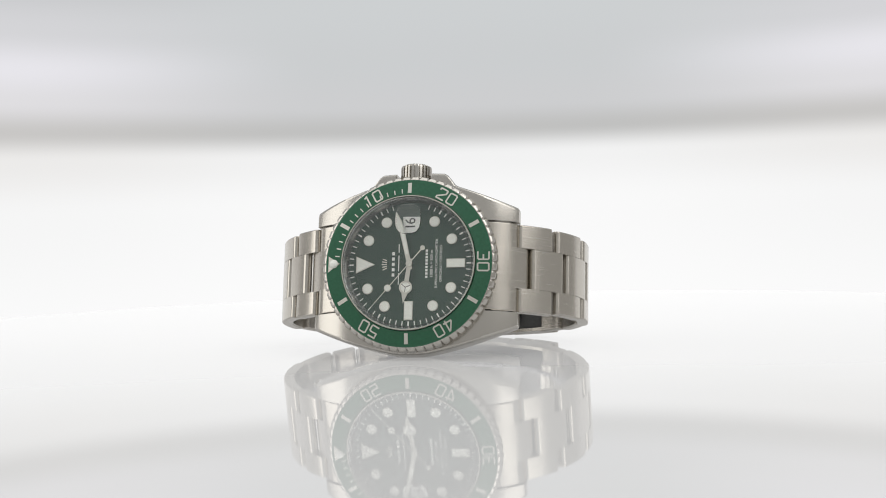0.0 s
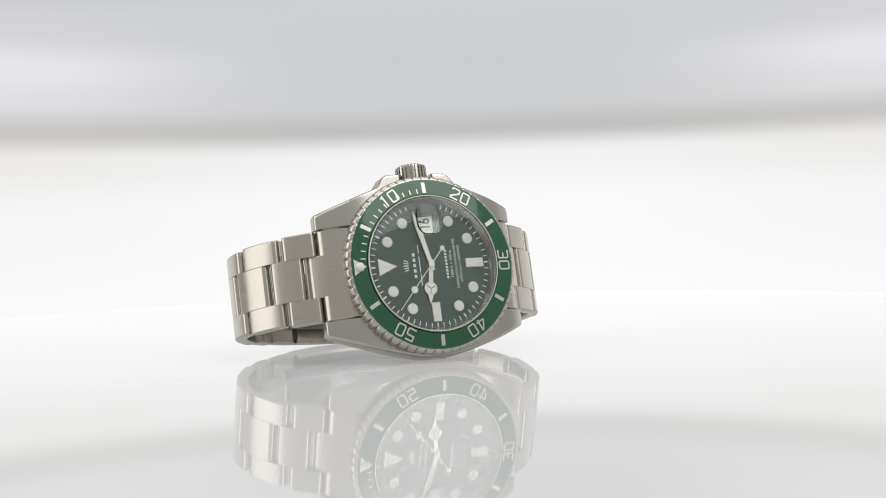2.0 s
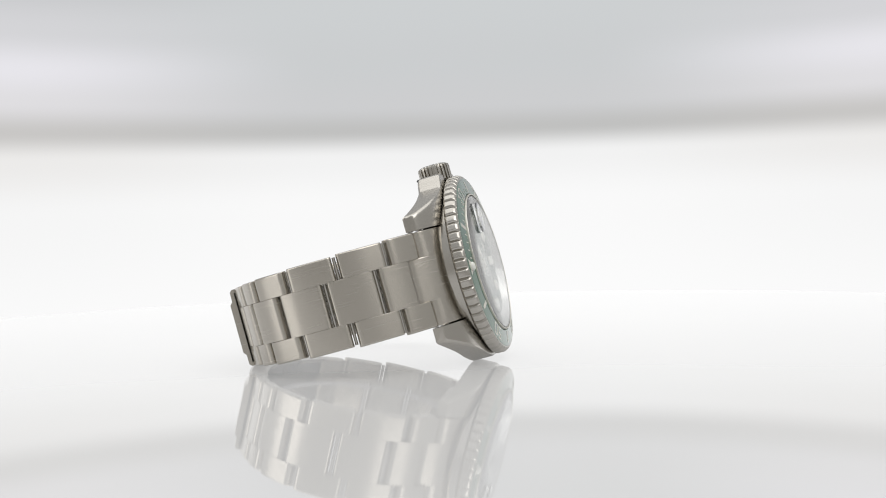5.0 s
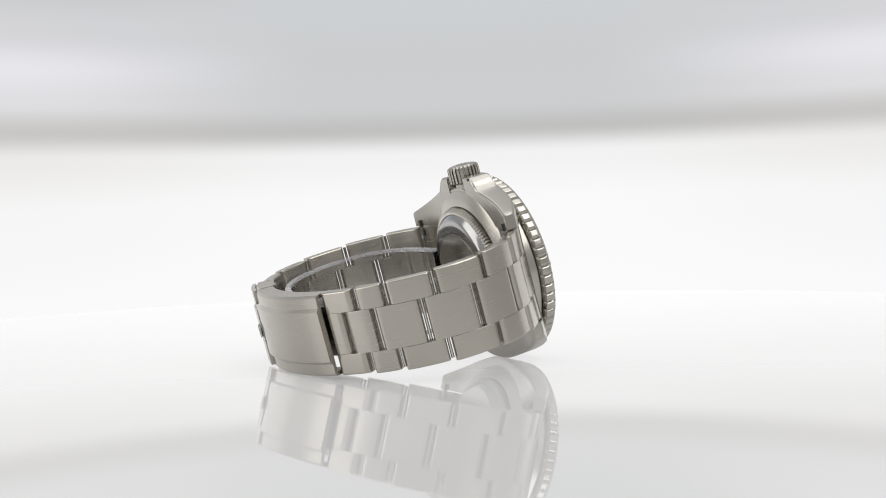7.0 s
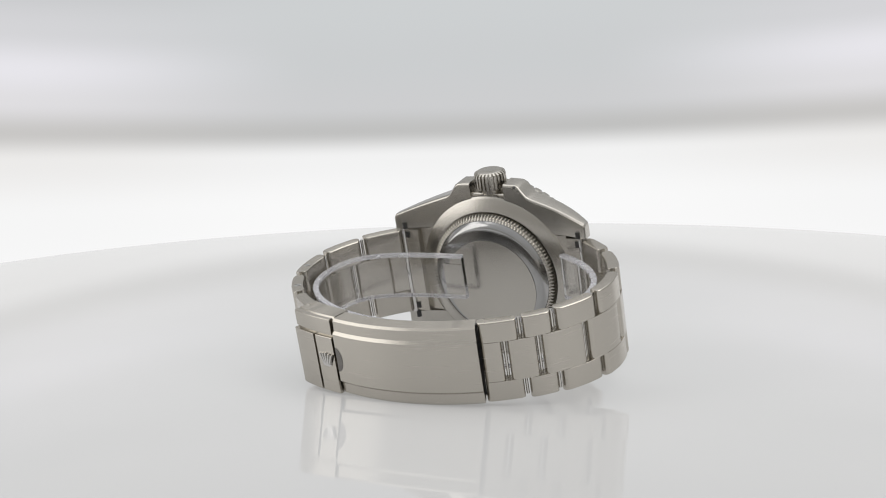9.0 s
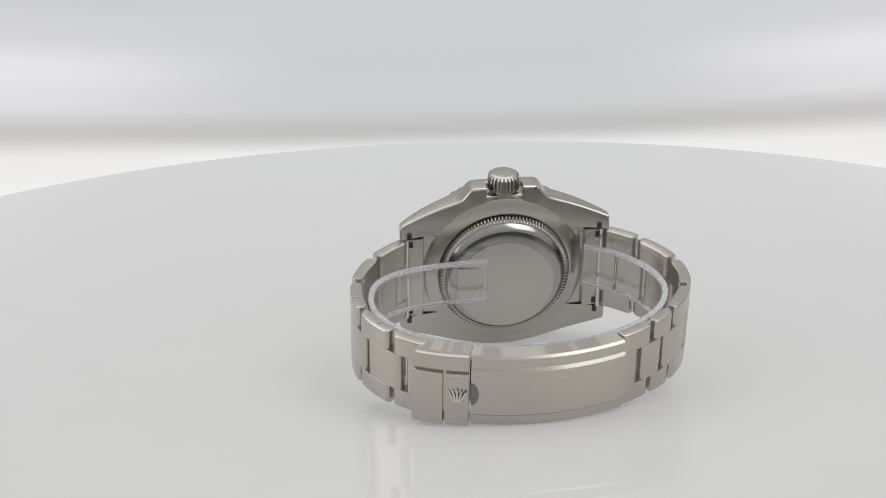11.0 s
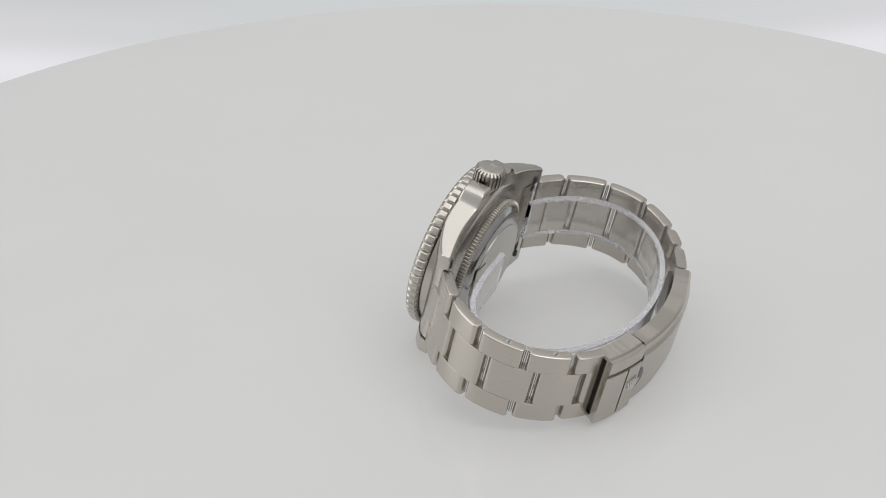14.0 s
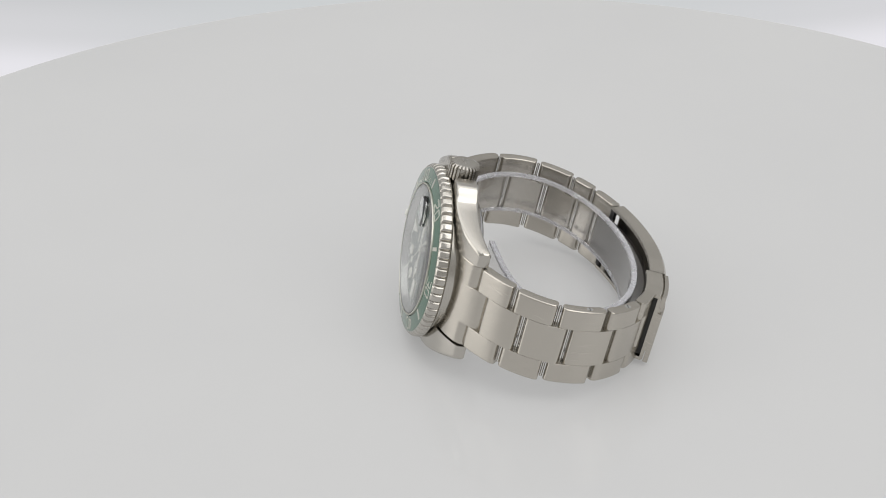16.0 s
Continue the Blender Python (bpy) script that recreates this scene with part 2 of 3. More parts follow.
def oval(s, out=0.0):
    """The point (y, z) at length s, moved outwards."""
    a = float(np.interp(s % OVAL_LEN, OVAL_TAB, OVAL_ANG))
    y, z = OVAL_Y + OVAL_A * math.sin(a), OVAL_Z + OVAL_B * math.cos(a)
    ny, nz = math.sin(a) / OVAL_A, math.cos(a) / OVAL_B
    d = math.hypot(ny, nz)
    return y + ny / d * out - skew(z), z + nz / d * out


def bent_link(s0, s1, x0, x1, thick, end=0.8, edges=(0.35, 0.35)):
    """A link between s0 and s1 with rounded ends and softened long edges (by side); its outer face lies on the oval."""
    secs = []
    stops = [(0, 0.22), (0.04, 0.44), (0.14, 0.64), (0.32, 0.82), (0.6, 0.945), (1, 1)]
    line = [(s0 + end * u, v) for u, v in stops]
    mid_n = 5
    line += [(s0 + end + (s1 - s0 - 2 * end) * k / mid_n, 1) for k in range(1, mid_n)]
    line += [(s1 - end * u, v) for u, v in reversed(stops)]
    for s, v in line:
        top, low = -thick / 2 + thick / 2 * v, -thick / 2 - thick / 2 * v
        e, g = edges[0] * v, edges[1] * v
        ring = []
        for x, o in ((x0, low + e), (x0, top - e), (x0 + e * 0.35, top - e * 0.35), (x0 + e, top), (x1 - g, top), (x1 - g * 0.35, top - g * 0.35), (x1, top - g), (x1, low + g), (x1 - g, low), (x0 + e, low)):
            ring.append((x, *oval(s, o)))
        secs.append(ring)
    return loft(secs)


# ---- setting ----
SHELL, SHELL_Y = 219.0, 79.0     # radius, and its centre behind the disc's


def build_setting():
    disc = new("turntable", None)
    tagged(disc, "glossy white acrylic turntable disc under the watch", "turntable")
    prof = [(0.01, 0), (60, 0), (120, 0), (206.4, 0), (206.5, 0), (207.5, -0.4), (207.9, -1.4), (207.9, -11), (206.9, -12), (60, -12), (0.01, -12)]
    part("disc", lathe(prof, 256), disc_material(), disc, "glossy white acrylic disc with a glow put in for light from below", None, True, 3)
    part("pedestal", lathe([(0.01, -12.5), (60, -12.5), (60, -60), (35, -70), (35, -880), (160, -890), (160, -898), (0.01, -898)], 64), DARK_STEEL, disc, "grey metal pedestal")
    bm = bmesh.new()
    bmesh.ops.create_grid(bm, x_segments=8, y_segments=8, size=3000)
    bmesh.ops.translate(bm, vec=(0, 0, -898), verts=bm.verts)
    floor = new("floor", finish("floor", bm, plain("studio_floor", (0.30, 0.30, 0.30), (0.36, 0.36, 0.36), 0.6, (6, 6, 6)), False))
    tagged(floor, "plain grey studio floor", "floor", kind="structure")

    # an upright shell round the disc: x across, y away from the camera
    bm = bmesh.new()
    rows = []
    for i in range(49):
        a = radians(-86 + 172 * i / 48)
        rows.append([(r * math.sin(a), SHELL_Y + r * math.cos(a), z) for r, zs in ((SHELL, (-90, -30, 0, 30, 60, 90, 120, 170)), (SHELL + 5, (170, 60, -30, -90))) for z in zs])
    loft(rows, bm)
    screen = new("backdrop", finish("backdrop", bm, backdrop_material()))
    tagged(screen, "curved white studio backdrop, its light and grey upper band painted as glow", "backdrop", kind="structure")
    return disc, screen


# ---- watch ----
# watch space: x to 3 o'clock, y to 12, z out of the dial; dial at z = 0.8
REST = Matrix.Translation((-0.009679, -0.005663, 0.020700)) @ turn("Z", 1.722) @ turn("X", -14.180) @ turn("Y", -0.224) @ Matrix(((0, -1, 0, 0), (0, 0, -1, 0), (1, 0, 0, 0), (0, 0, 0, 1)))


def lug_top(y):
    a = abs(y)
    if a < 11:
        return -0.55
    k = (a - 11) / 12.4
    return -0.55 - 0.5 * k - 4.0 * k ** 2.3


def lug_low(y):
    a = abs(y)
    return -5.7 if a < 14 else -5.7 - 1.9 * ((a - 14) / 9.4) ** 1.6


def flank_out(y, crown):
    a = abs(y)
    if crown:
        if a < 4.05:
            return 18.9
        if a <= 7.0:
            return 21.2 - 0.05 * (a - 4)
        if a < 10.2:
            k = (a - 7.0) / 3.2
            return 21.05 - 3.05 * (k * k * (3 - 2 * k))
        k = (a - 10.2) / 13.2
        return 18.0 - 4.5 * k
    if a < 3:
        return 20.05
    k = (a - 3) / 20.4
    return 20.05 - 3.6 * k - 2.85 * k * k


def flank(crown):
    ys = [-23.4, -23.1, -22, -20, -18, -16, -14, -12, -10.2, -9.4, -8.6, -7.8, -7.0, -5.5, -4.1, -4.0, -2, 0, 2, 4.0, 4.1, 5.5, 7.0, 7.8, 8.6, 9.4, 10.2, 12, 14, 16, 18, 20, 22, 23.1, 23.4]
    secs = []
    for y in ys:
        xo, zt, zb = flank_out(y, crown), lug_top(y), lug_low(y)
        if abs(y) > 23.2:
            xo, zt, zb = xo - 0.25, zt - 0.25, zb + 0.25
        if crown and abs(y) < 4.05:
            zt, zb = -0.7, -5.2
        xi = 10.25
        c = 0.55
        secs.append([(xi, y, zb), (xo - c, y, zb), (xo - 0.2, y, zb + 0.2), (xo, y, zb + c), (xo, y, zt - 0.7), (xo - 0.25, y, zt - 0.2), (xo - 0.8, y, zt), (xi, y, zt)])
    if not crown:
        secs = [[(-x, y, z) for x, y, z in s] for s in secs]
    return secs


def end_link(side):
    secs = []
    for y, drop in ((14.5, 0.3), (17.9, 0.25), (18.3, 0.25), (19.5, 0.2), (21.0, 0.2), (22.0, 0.25), (22.7, 0.6), (22.95, 1.3)):
        zt = lug_top(y) - drop
        zl = -5.6 if y < 18 else min(zt - 0.9, -6.9)
        secs.append([(-9.95, side * y, zl), (9.95, side * y, zl), (9.95, side * y, zt - 0.25), (9.7, side * y, zt), (-9.7, side * y, zt), (-9.95, side * y, zt - 0.25)])
    return loft(secs)


def end_link_centre(side):
    secs = []
    for y, zt, zl in ((18.0, lug_top(18.0) - 0.18, -5.0), (20.0, lug_top(20.0) - 0.12, -6.2), (22.0, lug_top(22.0) - 0.15, -7.5), (23.6, -6.0, -8.9), (24.4, -6.75, -9.6), (24.9, -7.5, -9.6), (25.05, -8.3, -9.3)):
        secs.append([(-4.6, side * y, zl), (4.6, side * y, zl), (4.6, side * y, zt - 0.2), (4.4, side * y, zt), (-4.4, side * y, zt), (-4.6, side * y, zt - 0.2)])
    return loft(secs)


LEAN = 0.4      # the bracelet's low end stands this much nearer to the crown side


def build_watch():
    watch = new("wristwatch", None)
    tagged(watch, "steel diving wristwatch with green bezel lying on its side", "wristwatch")
    W = REST

    def p(name, bm, mat, label="", angle=35):
        return part(name, bm, mat, watch, label, W, True, angle)

    # case
    bm = loft(flank(False))
    loft(flank(True), bm)
    body = lathe([(0.5, -0.6), (18.6, -0.6), (18.6, -5.55), (0.5, -5.55)], 96)
    me = bpy.data.meshes.new("tmp")
    body.to_mesh(me)
    body.free()
    bm.from_mesh(me)
    bpy.data.meshes.remove(me)
    case = p("case", bm, SATIN, "brushed steel case with crown guards", 28)
    for s in (1, -1):
        part("spring_bar", tube((-10.2, s * 21.9, -7.0), (10.2, s * 21.9, -7.0), 0.6), POLISHED, case)
        for x in (8.7, -8.7):
            y0 = s * 20.9
            # a black block, slightly proud, paints the shade of the slot
            part("spring_bar_slot_shade", prism([(x - 0.7, y0 - 0.4), (x + 0.7, y0 - 0.4), (x + 0.7, y0 + 0.4), (x - 0.7, y0 + 0.4)], -7.12, -6.6), RECESS_SHADE, case)
        for x in (11.9, -11.9):
            # a black plug paints the shade of the hole
            part("lug_hole_shade", tube((x - 0.3 * (1 if x > 0 else -1), s * 21.3, -6.9), (x - 1.72 * (1 if x > 0 else -1), s * 21.3, -6.9), 0.55), RECESS_SHADE, case)
    # a black peg paints the shade of a small notch
    part("guard_notch_shade", tube((20.3, 6.5, -5.35), (20.75, 6.95, -5.75), 0.28), RECESS_SHADE, case)
    # caseback
    back = p("caseback", lathe([(18.3, -5.5), (17.6, -6.0), (15.3, -6.75), (15.0, -6.75), (15.0, -5.5)], 128), SATIN, "brushed steel caseback")
    part("fluted_ring", lathe([(14.55, -6.0), (14.5, -7.6), (14.2, -8.0), (13.6, -8.2), (13.4, -7.0)], 696, lambda a, i: (0.32 if i < 3 else 0) * max(-1.0, min(1.0, 1.6 * math.cos(a * 116)))), SATIN, back, "finely fluted polished ring")
    part("dome", lathe([(13.7, -7.9), (13.2, -8.5), (12.7, -9.05), (12.2, -9.3), (11.0, -9.43), (8.0, -9.5), (0.01, -9.52)], 128), RING_STEEL, back, "polished dome")
    part("film", lathe([(10.9, -9.3), (10.9, -9.58), (5, -9.62), (0.01, -9.62)], 96), SATIN, back, "matt protective film disc").location = (-1.5 * MM, 0, 0)
    part("tab", prism([(-3.6, -10.9), (3.6, -10.9), (3.6, -6.2), (-3.6, -6.2)], -9.80, -9.66), SATIN, back, "small film tab")

    # bezel
    bezel = p("bezel", lathe([(18.4, -0.45), (19.2, -0.45), (19.75, -0.1), (19.9, 0.15), (19.9, 1.5), (19.6, 2.1), (19.1, 2.5), (18.7, 2.5)], 720,
                             lambda a, i: (-0.46 if 2 <= i <= 5 else 0) * max(0.0, math.cos(a * 60)) ** 3.5), SATIN, "steel bezel with scalloped grip", 50)
    insert = part("bezel_insert", lathe([(18.9, 2.2), (18.9, 2.5), (18.6, 2.6), (15.5, 3.06), (15.32, 2.9), (15.32, 2.0)], 192), CERAMIC, bezel, "glossy green ceramic insert")

    def slope_z(r):
        return 2.6 + (18.6 - r) / 3.1 * 0.46

    def on_insert(bm):
        """Lay a flat marking (z from 0 up) on the sloping insert."""
        for v in bm.verts:
            v.co.z += slope_z(math.hypot(v.co.x, v.co.y)) + 0.012
        return bm

    for i in range(60):
        a = 6 * i
        if i == 0:
            tri = [polar(18.4, -5.6), polar(18.4, 5.6), polar(15.6, 0)]
            part("triangle", on_insert(prism(tri, -0.02, 0.03)), SILVER, bezel)
            part("lume_pearl", lathe([(0.95, 2.6), (0.95, 3.1), (0.7, 3.4), (0.3, 3.52), (0.01, 3.54)], 32), LUME, bezel, "white luminous pearl").location = (0, 17.0 * MM, 0)
        elif i in (10, 20, 30, 40, 50):
            bm = figures(i)
            bmesh.ops.rotate(bm, cent=(0, 0, 0), matrix=Matrix.Rotation(radians(-a), 3, "Z"), verts=bm.verts)
            cx, cy = polar(17.0, a)
            bmesh.ops.translate(bm, vec=(cx, cy, 0), verts=bm.verts)
            part("numeral", on_insert(bm), SILVER, bezel)
        elif i % 5 == 0:
            part("five_minute_bar", on_insert(prism(bar(*polar(17.0, a), a, 2.4, 0.85), -0.02, 0.03)), SILVER, bezel)
        elif i < 15:
            part("minute_bar", on_insert(prism(bar(*polar(16.3, a), a, 1.05, 0.25), -0.02, 0.03)), SILVER, bezel)

    # dial
    dial = p("dial", lathe([(14.4, 0.3), (14.4, 0.8), (7, 0.8), (0.02, 0.8)], 128), DIAL, "dark green dial")
    part("rehaut", lathe([(15.1, 2.32), (14.88, 2.32), (14.7, 2.2), (13.92, 0.82), (14.2, 0.5)], 128), RING_STEEL, dial, "polished steel inner ring")
    Z0 = 0.805
    for i in range(60):
        a = 6 * i
        if not 13 <= i <= 17:
            part("minute_tick", prism(bar(*polar(13.35, a), a, 0.95, 0.22 if i % 5 else 0.34), Z0, Z0 + 0.02), INK, dial)
    for h in (1, 2, 4, 5, 7, 8, 10, 11):
        cx, cy = polar(10.95, 30 * h)
        part("hour_marker", prism(dot(cx, cy, 1.22), Z0, Z0 + 0.28, None, 0.12), SILVER, dial)
        part("lume_fill", prism(dot(cx, cy, 1.02), Z0, Z0 + 0.31), LUME, dial)
    for h in (6, 9):
        cx, cy = polar(10.5, 30 * h)
        part("hour_marker", prism(bar(cx, cy, 30 * h, 4.3, 2.05), Z0, Z0 + 0.28, None, 0.12), SILVER, dial)
        part("lume_fill", prism(bar(cx, cy, 30 * h, 3.95, 1.7), Z0, Z0 + 0.31), LUME, dial)
    part("hour_marker", prism([(-1.9, 12.2), (1.9, 12.2), (0, 7.9)], Z0, Z0 + 0.28), SILVER, dial)
    part("lume_fill", prism([(-1.6, 12.0), (1.6, 12.0), (0, 8.4)], Z0, Z0 + 0.31), LUME, dial)
    part("date_window", prism([(7.75, -1.5), (10.65, -1.5), (10.65, 1.5), (7.75, 1.5)], Z0, Z0 + 0.03), PAPER, dial, "white date window")
    bm = lettering("16", 2.9, 0.78)
    bmesh.ops.translate(bm, vec=(9.2, 0, Z0 + 0.045), verts=bm.verts)
    part("date_figures", bm, BLACK, dial)

    # print on the dial: readable lines as letters, names of makers as plain bars
    def words(text, size, y, spacing=1.0):
        bm = lettering(text, size, spacing)
        bmesh.ops.translate(bm, vec=(0, y, Z0 + 0.02), verts=bm.verts)
        part("dial_text", bm, INK, dial)

    def strip(y, w, h, x=0.0):
        part("dial_text_bar", prism([(x - w / 2, y - h / 2), (x + w / 2, y - h / 2), (x + w / 2, y + h / 2), (x - w / 2, y + h / 2)], Z0, Z0 + 0.02), INK, dial)
    for k in range(5):
        strip(3.75, 0.72, 0.62, (k - 2) * 1.2)
    for x, w in ((-3.3, 2.6), (0.2, 3.6), (3.6, 1.9)):
        strip(2.5, w, 0.2, x)
    for k in range(9):
        strip(-3.85, 0.52, 0.55, (k - 4) * 0.74)
    words("1000 ft = 300 m", 0.95, -5.0)
    words("SUPERLATIVE CHRONOMETER", 0.82, -6.1)
    words("OFFICIALLY CERTIFIED", 0.82, -7.1)
    for k in (-2, -1, 0, 1, 2):
        part("emblem_bar", prism([(k * 0.42 - 0.12, 5.2), (k * 0.42 + 0.12, 5.2), (k * 0.62 + 0.12, 6.4 - 0.12 * abs(k)), (k * 0.62 - 0.12, 6.4 - 0.12 * abs(k))], Z0, Z0 + 0.1), SILVER, dial)

    # hands
    def hand(name, deg, pieces, label):
        root = None
        for nm, bm, mat in pieces:
            bmesh.ops.rotate(bm, cent=(0, 0, 0), matrix=Matrix.Rotation(radians(-deg), 3, "Z"), verts=bm.verts)
            if root is None:
                root = part(nm, bm, mat, watch, label, W)
            else:
                part(nm, bm, mat, root)
        return root
    bm = prism([(-0.5, -1.2), (0.5, -1.2), (0.5, 4.2), (-0.5, 4.2)], 1.10, 1.22)
    prism(dot(0, 5.35, 1.5), 1.10, 1.22, bm)
    prism([(-0.75, 6.5), (0.75, 6.5), (0, 9.0)], 1.10, 1.22, bm)
    hand("hour_hand", 278, [("hour_hand", bm, SILVER), ("lume_fill", prism(dot(0, 5.35, 1.1), 1.21, 1.235), LUME)]
         + [("spoke", prism(bar(*(Vector((0, 5.35)) + Vector(polar(0.55, d))), d, 1.1, 0.2), 1.23, 1.25), RING_STEEL) for d in (0, 120, 240)], "silver hour hand with a round luminous disc")
    bm = prism([(-0.45, -1.4), (0.45, -1.4), (0.62, 9.6), (0, 12.4), (-0.62, 9.6)], 1.32, 1.42)
    hand("minute_hand", 76.5, [("minute_hand", bm, SILVER), ("lume_fill", prism([(-0.3, 2.2), (0.3, 2.2), (0.42, 9.5), (0, 11.3), (-0.42, 9.5)], 1.415, 1.435), LUME)], "silver minute hand with luminous fill")
    bm = prism([(-0.12, -4.6), (0.12, -4.6), (0.07, 13.0), (-0.07, 13.0)], 1.52, 1.60)
    prism(dot(0, 7.25, 0.8), 1.52, 1.62, bm)
    prism(dot(0, -4.6, 0.55), 1.52, 1.62, bm)
    prism(dot(0, 0, 0.75), 1.0, 1.68, bm, 0.1)
    hand("second_hand", 311, [("second_hand", bm, SILVER), ("lume_fill", prism(dot(0, 7.25, 0.6), 1.61, 1.635), LUME)], "thin silver second hand with a luminous dot")

    # crystal and date lens
    glass = p("crystal", lathe([(14.9, 2.42), (14.9, 3.2), (14.7, 3.4), (7, 3.4), (0.02, 3.4), (0.02, 2.4), (7, 2.4), (14.88, 2.4)], 128), SAPPHIRE, "clear flat sapphire crystal")
    glass.visible_shadow = False
    part("gasket", lathe([(14.92, 2.2), (14.92, 3.3), (15.0, 3.42), (15.16, 3.42), (15.24, 3.3), (15.24, 2.2)], 128), SILVER, glass, "pale ring round the crystal")
    secs = []
    for k, z in ((1.0, 3.405), (1.0, 3.95), (0.96, 4.08), (0.78, 4.22), (0.52, 4.33), (0.26, 4.39), (0.05, 4.41)):
        ring = []
        for j in range(36):
            a = math.tau * j / 36
            c, s = math.cos(a), math.sin(a)
            ring.append((9.75 + k * 3.35 * math.copysign(abs(c) ** 0.7, c), k * 2.9 * math.copysign(abs(s) ** 0.7, s), z))
        secs.append(ring)
    lens = part("date_lens", loft(secs), SAPPHIRE, glass, "rounded magnifying lens")
    lens.visible_shadow = False

    # crown
    bm = lathe([(0.02, 23.55), (2.1, 23.55), (2.75, 23.4), (3.2, 23.05), (3.3, 22.55), (3.3, 19.9), (3.0, 19.6), (2.4, 19.4), (2.4, 17.8)], 288, lambda a, i: (0.2 if i in (3, 4, 5) else 0) * (1 if math.cos(a * 24) > -0.3 else -1.4))
    for v in bm.verts:
        x, y, z = v.co
        v.co = (z, y, -x - 3.05)
    crown = p("crown", bm, SATIN, "fluted steel winding crown", 30)
    bm = bmesh.new()
    for k in (-2, -1, 0, 1, 2):
        loft([[(23.53, k * 0.42 - 0.1, -4.0), (23.53, k * 0.42 + 0.1, -4.0), (23.61, k * 0.42 + 0.1, -4.0), (23.61, k * 0.42 - 0.1, -4.0)], [(23.53, k * 0.6 - 0.1, -2.4), (23.53, k * 0.6 + 0.1, -2.4), (23.61, k * 0.6 + 0.1, -2.4), (23.61, k * 0.6 - 0.1, -2.4)]], bm)
    part("emblem", bm, POLISHED, crown)

    # bracelet
    mids = {1: [(25.5, -7.6), (32.6, -13.2), (36.1, -23.6), (32.2, -33.9), (26.2, -41.4), (21.9, -46.2), (14.0, -50.2)], -1: [(-25.5, -7.6), (-33.1, -14.8), (-35.0, -25.0), (-30.9, -35.2), (-26.0, -43.6), (-21.4, -47.0)]}
    for side in (1, -1):
        p("end_link", end_link(side), BRUSHED, "solid steel end link")
        p("end_link_centre", end_link_centre(side), BRUSHED)
        stops = [arc_at(*q) for q in mids[side]]
        clasp_edge = arc_at(17.4, -48.6) + 0.3

        def way(s):
            return min(max(abs(s - stops[0]) / abs(stops[-1] - stops[0]), 0), 1.0)
        for i in range(len(stops) - 1):
            a, b = sorted((stops[i], stops[i + 1]))
            k = way((a + b) / 2)
            if side > 0:
                b = min(b, clasp_edge)
            wid, xc = 10.1 - 1.6 * k, LEAN * k
            c = 4.6 - 0.35 * k
            p("centre_link", bent_link(a + 0.55, b - 0.55, xc - c, xc + c, 2.7, 1.1, (0.07, 0.07)), BRUSHED)
            # outer links lie 3.4 mm nearer to the case
            lag = 3.4 * side
            a2, b2 = sorted((stops[i] - lag, stops[i + 1] - lag))
            if i == len(stops) - 2:
                (a2, b2) = (a2, min(b2 + 3.0, clasp_edge)) if side > 0 else (a2 - 2.6, b2)
            for x0, x1, soft_edges in ((xc - wid, xc - c - 0.025, (0.35, 0.07)), (xc + c + 0.025, xc + wid, (0.07, 0.35))):
                p("outer_link", bent_link(a2 + 0.55, b2 - 0.55, x0, x1, 2.7, 1.1, soft_edges), BRUSHED)
            y, z = oval(stops[i], -1.6)
            p("link_pin", tube((xc - c, y, z), (xc + c, y, z), 0.34), POLISHED)
            y, z = oval(stops[i] - lag, -1.6)
            for x0, x1 in ((xc - wid + 0.25, xc - c), (xc + c, xc + wid - 0.25)):
                p("link_pin", tube((x0, y, z), (x1, y, z), 0.34), POLISHED)

    # clasp
    sc0, sc1, sc2 = arc_at(17.4, -48.6), arc_at(-13.3, -50.0), arc_at(-23.2, -45.8)

    def shell(s0, s1, n, out, w, deep, rise=0.0):
        prof = [(-w, -deep), (-w, -0.5), (-w + 0.45, 0), (-w + 2.6, 0.05), (-w + 3.2, 0.6), (w - 3.2, 0.6), (w - 2.6, 0.05), (w - 0.45, 0), (w, -0.5), (w, -deep), (w - 0.8, -deep), (w - 0.8, -0.75), (-w + 0.8, -0.75), (-w + 0.8, -deep)]
        secs = []
        for k in range(n + 1):
            s = s0 + (s1 - s0) * k / n
            secs.append([(x + LEAN, *oval(s, out + rise * k / n + o)) for x, o in prof])
        return loft(secs)
    clasp = p("clasp", shell(sc0, sc1 + OVAL_LEN, 24, 1.0, 8.45, 3.9), BRUSHED, "brushed steel folding clasp cover", 25)
    lock = p("clasp_lock", shell(sc1 + 0.3, sc2, 10, 0.45, 8.5, 4.2, 1.1), BRUSHED, "hinged clasp lock", 25)

    def plate(s0, s1, x0, x1, lo, hi, n=6, rise=0.0):
        secs = []
        for k in range(n + 1):
            s = s0 + (s1 - s0) * k / n
            up = rise * min(max((s - sc1) / (sc2 - sc1), 0), 1)
            secs.append([(x + LEAN, *oval(s, o + up)) for x, o in ((x0, lo), (x0, hi - 0.15), (x0 + 0.15, hi), (x1 - 0.15, hi), (x1, hi - 0.15), (x1, lo))])
        return loft(secs)
    part("lock_lid", plate(sc2 + 0.4, sc1 + 5.6, -8.3, 4.4, 0.7, 1.8, 6, 1.1), BRUSHED, lock)
    part("lock_lid", plate(sc1 + 5.05, sc1 + 0.45, -8.3, 4.4, 0.7, 1.75, 6, 1.1), BRUSHED, lock)
    part("lock_lid", plate(sc2 - 0.1, sc1 + 0.5, 4.9, 8.4, 0.5, 1.45, 6, 1.1), BRUSHED, lock)
    bm = bmesh.new()
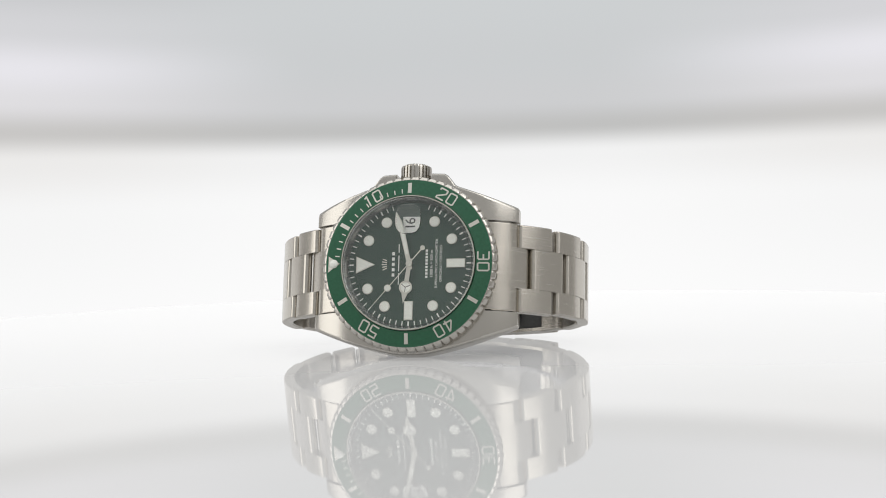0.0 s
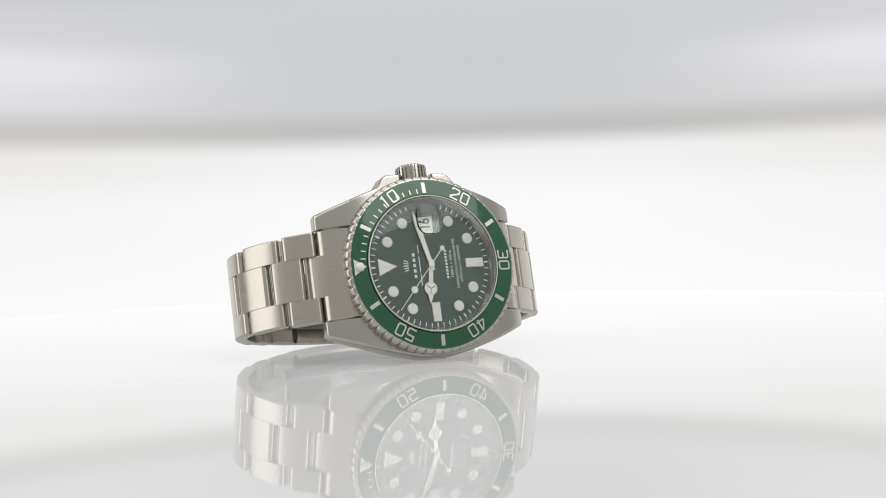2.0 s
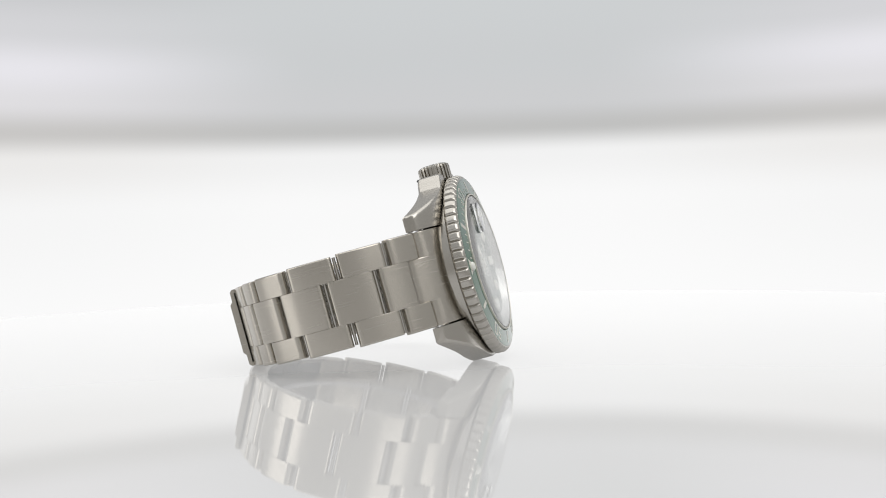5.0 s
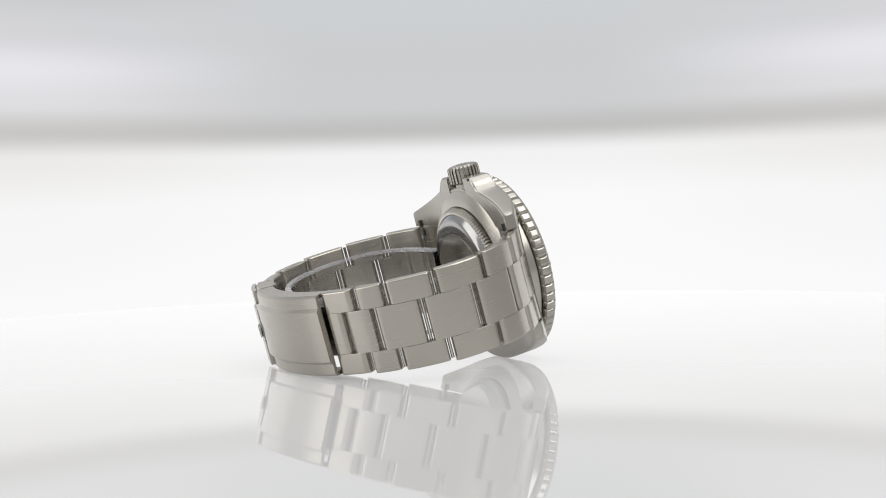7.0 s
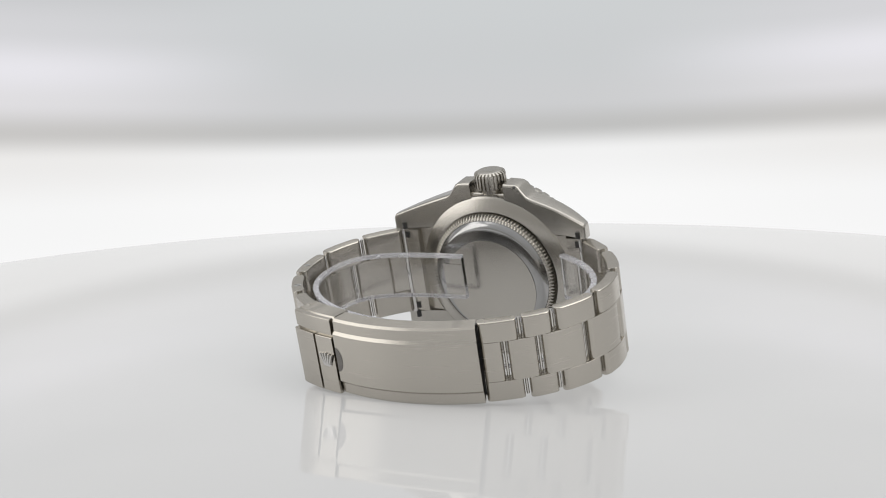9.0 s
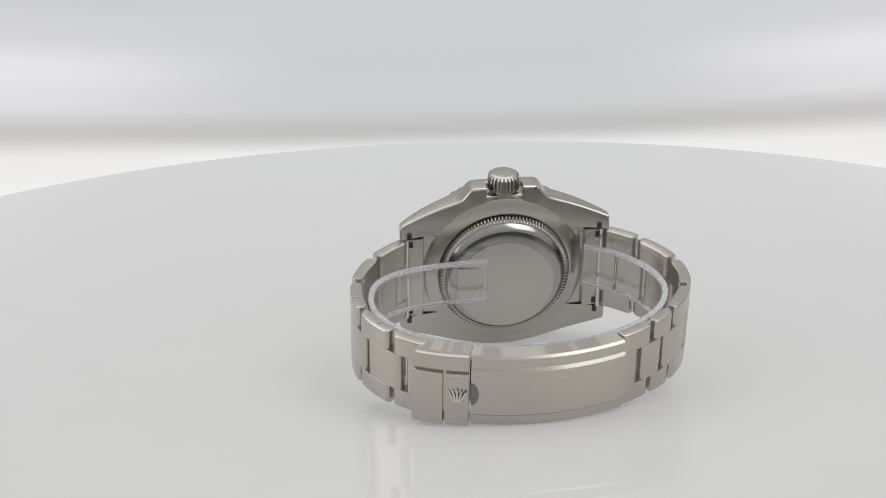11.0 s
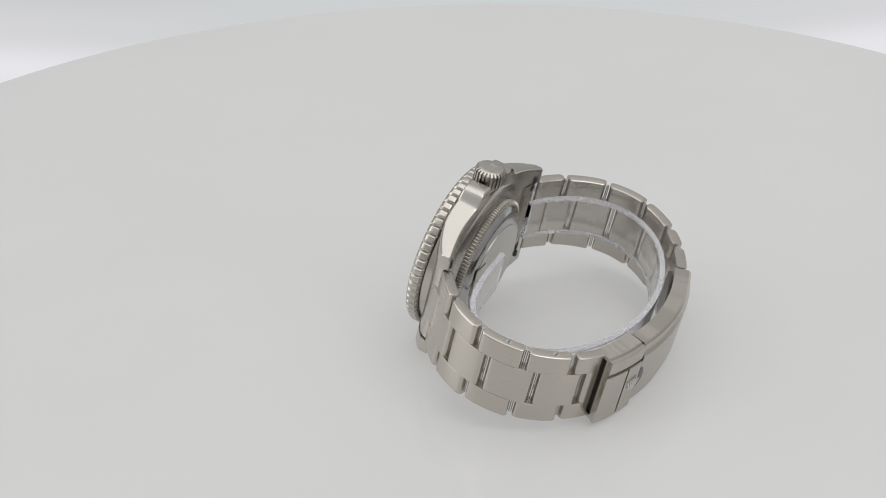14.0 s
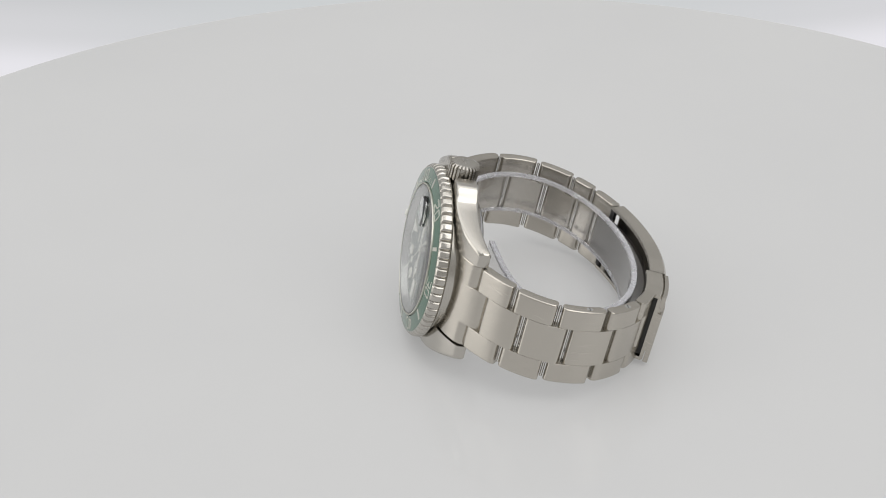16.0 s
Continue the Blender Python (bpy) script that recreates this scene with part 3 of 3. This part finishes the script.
    for k in (-2, -1, 0, 1, 2):
        secs = []
        for x, sp, h in ((-0.7, 0.40, 0.30), (0.2, 0.62, 0.34), (1.7 - 0.14 * abs(k), 0.86, 0.22)):
            s = sc1 + 2.6 + k * sp
            secs.append([(x - 0.9 + LEAN, *oval(s + d, 2.05 + o)) for d, o in ((-h, 0), (-h * 0.6, 0.4), (h * 0.6, 0.4), (h, 0))])
        loft(secs, bm)
    loft([[(x - 0.9 + LEAN, *oval(sc1 + 2.6 + d, 2.05 + o)) for d, o in ((-1.1, 0), (-0.9, 0.4), (0.9, 0.4), (1.1, 0))] for x in (-1.15, -0.7)], bm)
    part("emblem", bm, POLISHED, lock)
    # a black plate under the lid paints the shade of the open lock
    part("lock_shade", plate(sc1 + 1, sc2 - 0.6, -7.4, 7.4, -2.6, -0.3, 6, 1.0), RECESS_SHADE, lock, "black plate painting the shade inside the lock")
    half_moon = [(1.6 * math.cos(math.pi * k / 12 - math.pi / 2), 2.7 * math.sin(math.pi * k / 12 - math.pi / 2)) for k in range(13)]
    bm = loft([[(x - 0.4 + LEAN, *oval(sc1 - 0.05 - d, o)) for d, x in half_moon] for o in (1.2, 1.67)])
    # a black plate below the gap paints its shade
    part("slot_shade", plate(sc0 - 1.5, sc0 + 0.7, -7.7, 7.7, -2.5, -1.6), RECESS_SHADE, clasp, "black plate painting the shade in the slot at the clasp end")
    # a dark plate laid on the cover paints the shade of the notch
    part("finger_notch_shade", bm, DARK_STEEL, clasp, "dark half-moon plate painting the shade of the notch")
    # slotted screws in the links beside the clasp
    for side in (1, -1):
        for i in (2, 3):
            mid_s = (arc_at(*mids[side][i]) + arc_at(*mids[side][i + 1])) / 2 - 2.2 * side
            y, z = oval(mid_s, -1.4)
            xs = LEAN * (0.55 if i == 2 else 0.8) + 10.1 - 1.6 * (0.55 if i == 2 else 0.8)
            screw = p("screw", tube((xs - 0.5, y, z), (xs + 0.05, y, z), 0.72), POLISHED)
            # the screw's slot is a black rod that paints its shade
            part("slot", tube((xs + 0.03, y - 0.6, z), (xs + 0.03, y + 0.6, z), 0.09, None, 6), RECESS_SHADE, screw)
    # the blade's dark tone paints the shade under the cover
    p("clasp_blade", plate(sc0 - 3, sc1 + OVAL_LEN + 4, -5.2, 5.2, -3.4, -2.5, 24), DARK_STEEL, "folding blade, its steel darkened for the shade inside the clasp")
    return watch


def build_strip():
    """The clear protective strip inside the bracelet."""
    pts = []
    for k in range(49):
        a = radians(34 + (282 - 34) * k / 48)
        pts.append((31.6 * math.sin(a), -26.2 + (21.4 if math.cos(a) > 0 else 20.2) * math.cos(a)))
    y0, z0 = pts[-1]
    y1, z1 = pts[-2]
    d = Vector((y0 - y1, z0 - z1)).normalized()
    b0, b1, b2, b3 = Vector((y0, z0)), Vector((y0, z0)) + d * 9, Vector((-15, -13.0)), Vector((-4.6, -12.4))
    for k in range(1, 15):
        t = k / 14
        q = b0 * (1 - t) ** 3 + b1 * 3 * t * (1 - t) ** 2 + b2 * 3 * t * t * (1 - t) + b3 * t ** 3
        pts.append((q.x, q.y))
    secs = []
    for i, (y, z) in enumerate(pts):
        j0, j1 = max(0, i - 1), min(len(pts) - 1, i + 1)
        t = Vector((pts[j1][0] - pts[j0][0], pts[j1][1] - pts[j0][1])).normalized()
        ny, nz = -t.y, t.x
        e = 0.6
        secs.append([(x, y + ny * o, z + nz * o) for x, o in ((-3.0, -e), (-2.8, -e - 0.02), (6.4, -e - 0.02), (6.6, -e), (6.6, e), (-3.0, e))])
    root = new("plastic_strip", None)
    tagged(root, "clear plastic protective strip curled inside the bracelet", "plastic strip")
    part("strip", loft(secs), PLASTIC, root, "", REST)
    # added rods that imitate light gathered along the clear edges
    for x0, x1 in ((-3.35, -2.7), (6.3, 6.95)):
        rim = [[(x0, *q[0][1:]), (x1, *q[0][1:]), (x1, *q[4][1:]), (x0, *q[4][1:])] for q in secs]
        part("strip_edge_light", loft(rim), EDGE_LIGHT, root, "pale rod added for the light gathered in the strip edge", REST)
    for ob in root.children:
        ob.visible_shadow = False
    return root


turntable, backdrop = build_setting()
wristwatch = build_watch()
plastic_strip = build_strip()


def motions():
    beats = [0.5 * k for k in range(33)]
    for thing in (turntable, wristwatch, plastic_strip):
        walk(thing, [(t, turn("Z", TURN * t)) for t in beats])
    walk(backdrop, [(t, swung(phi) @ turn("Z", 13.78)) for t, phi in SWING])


motions()
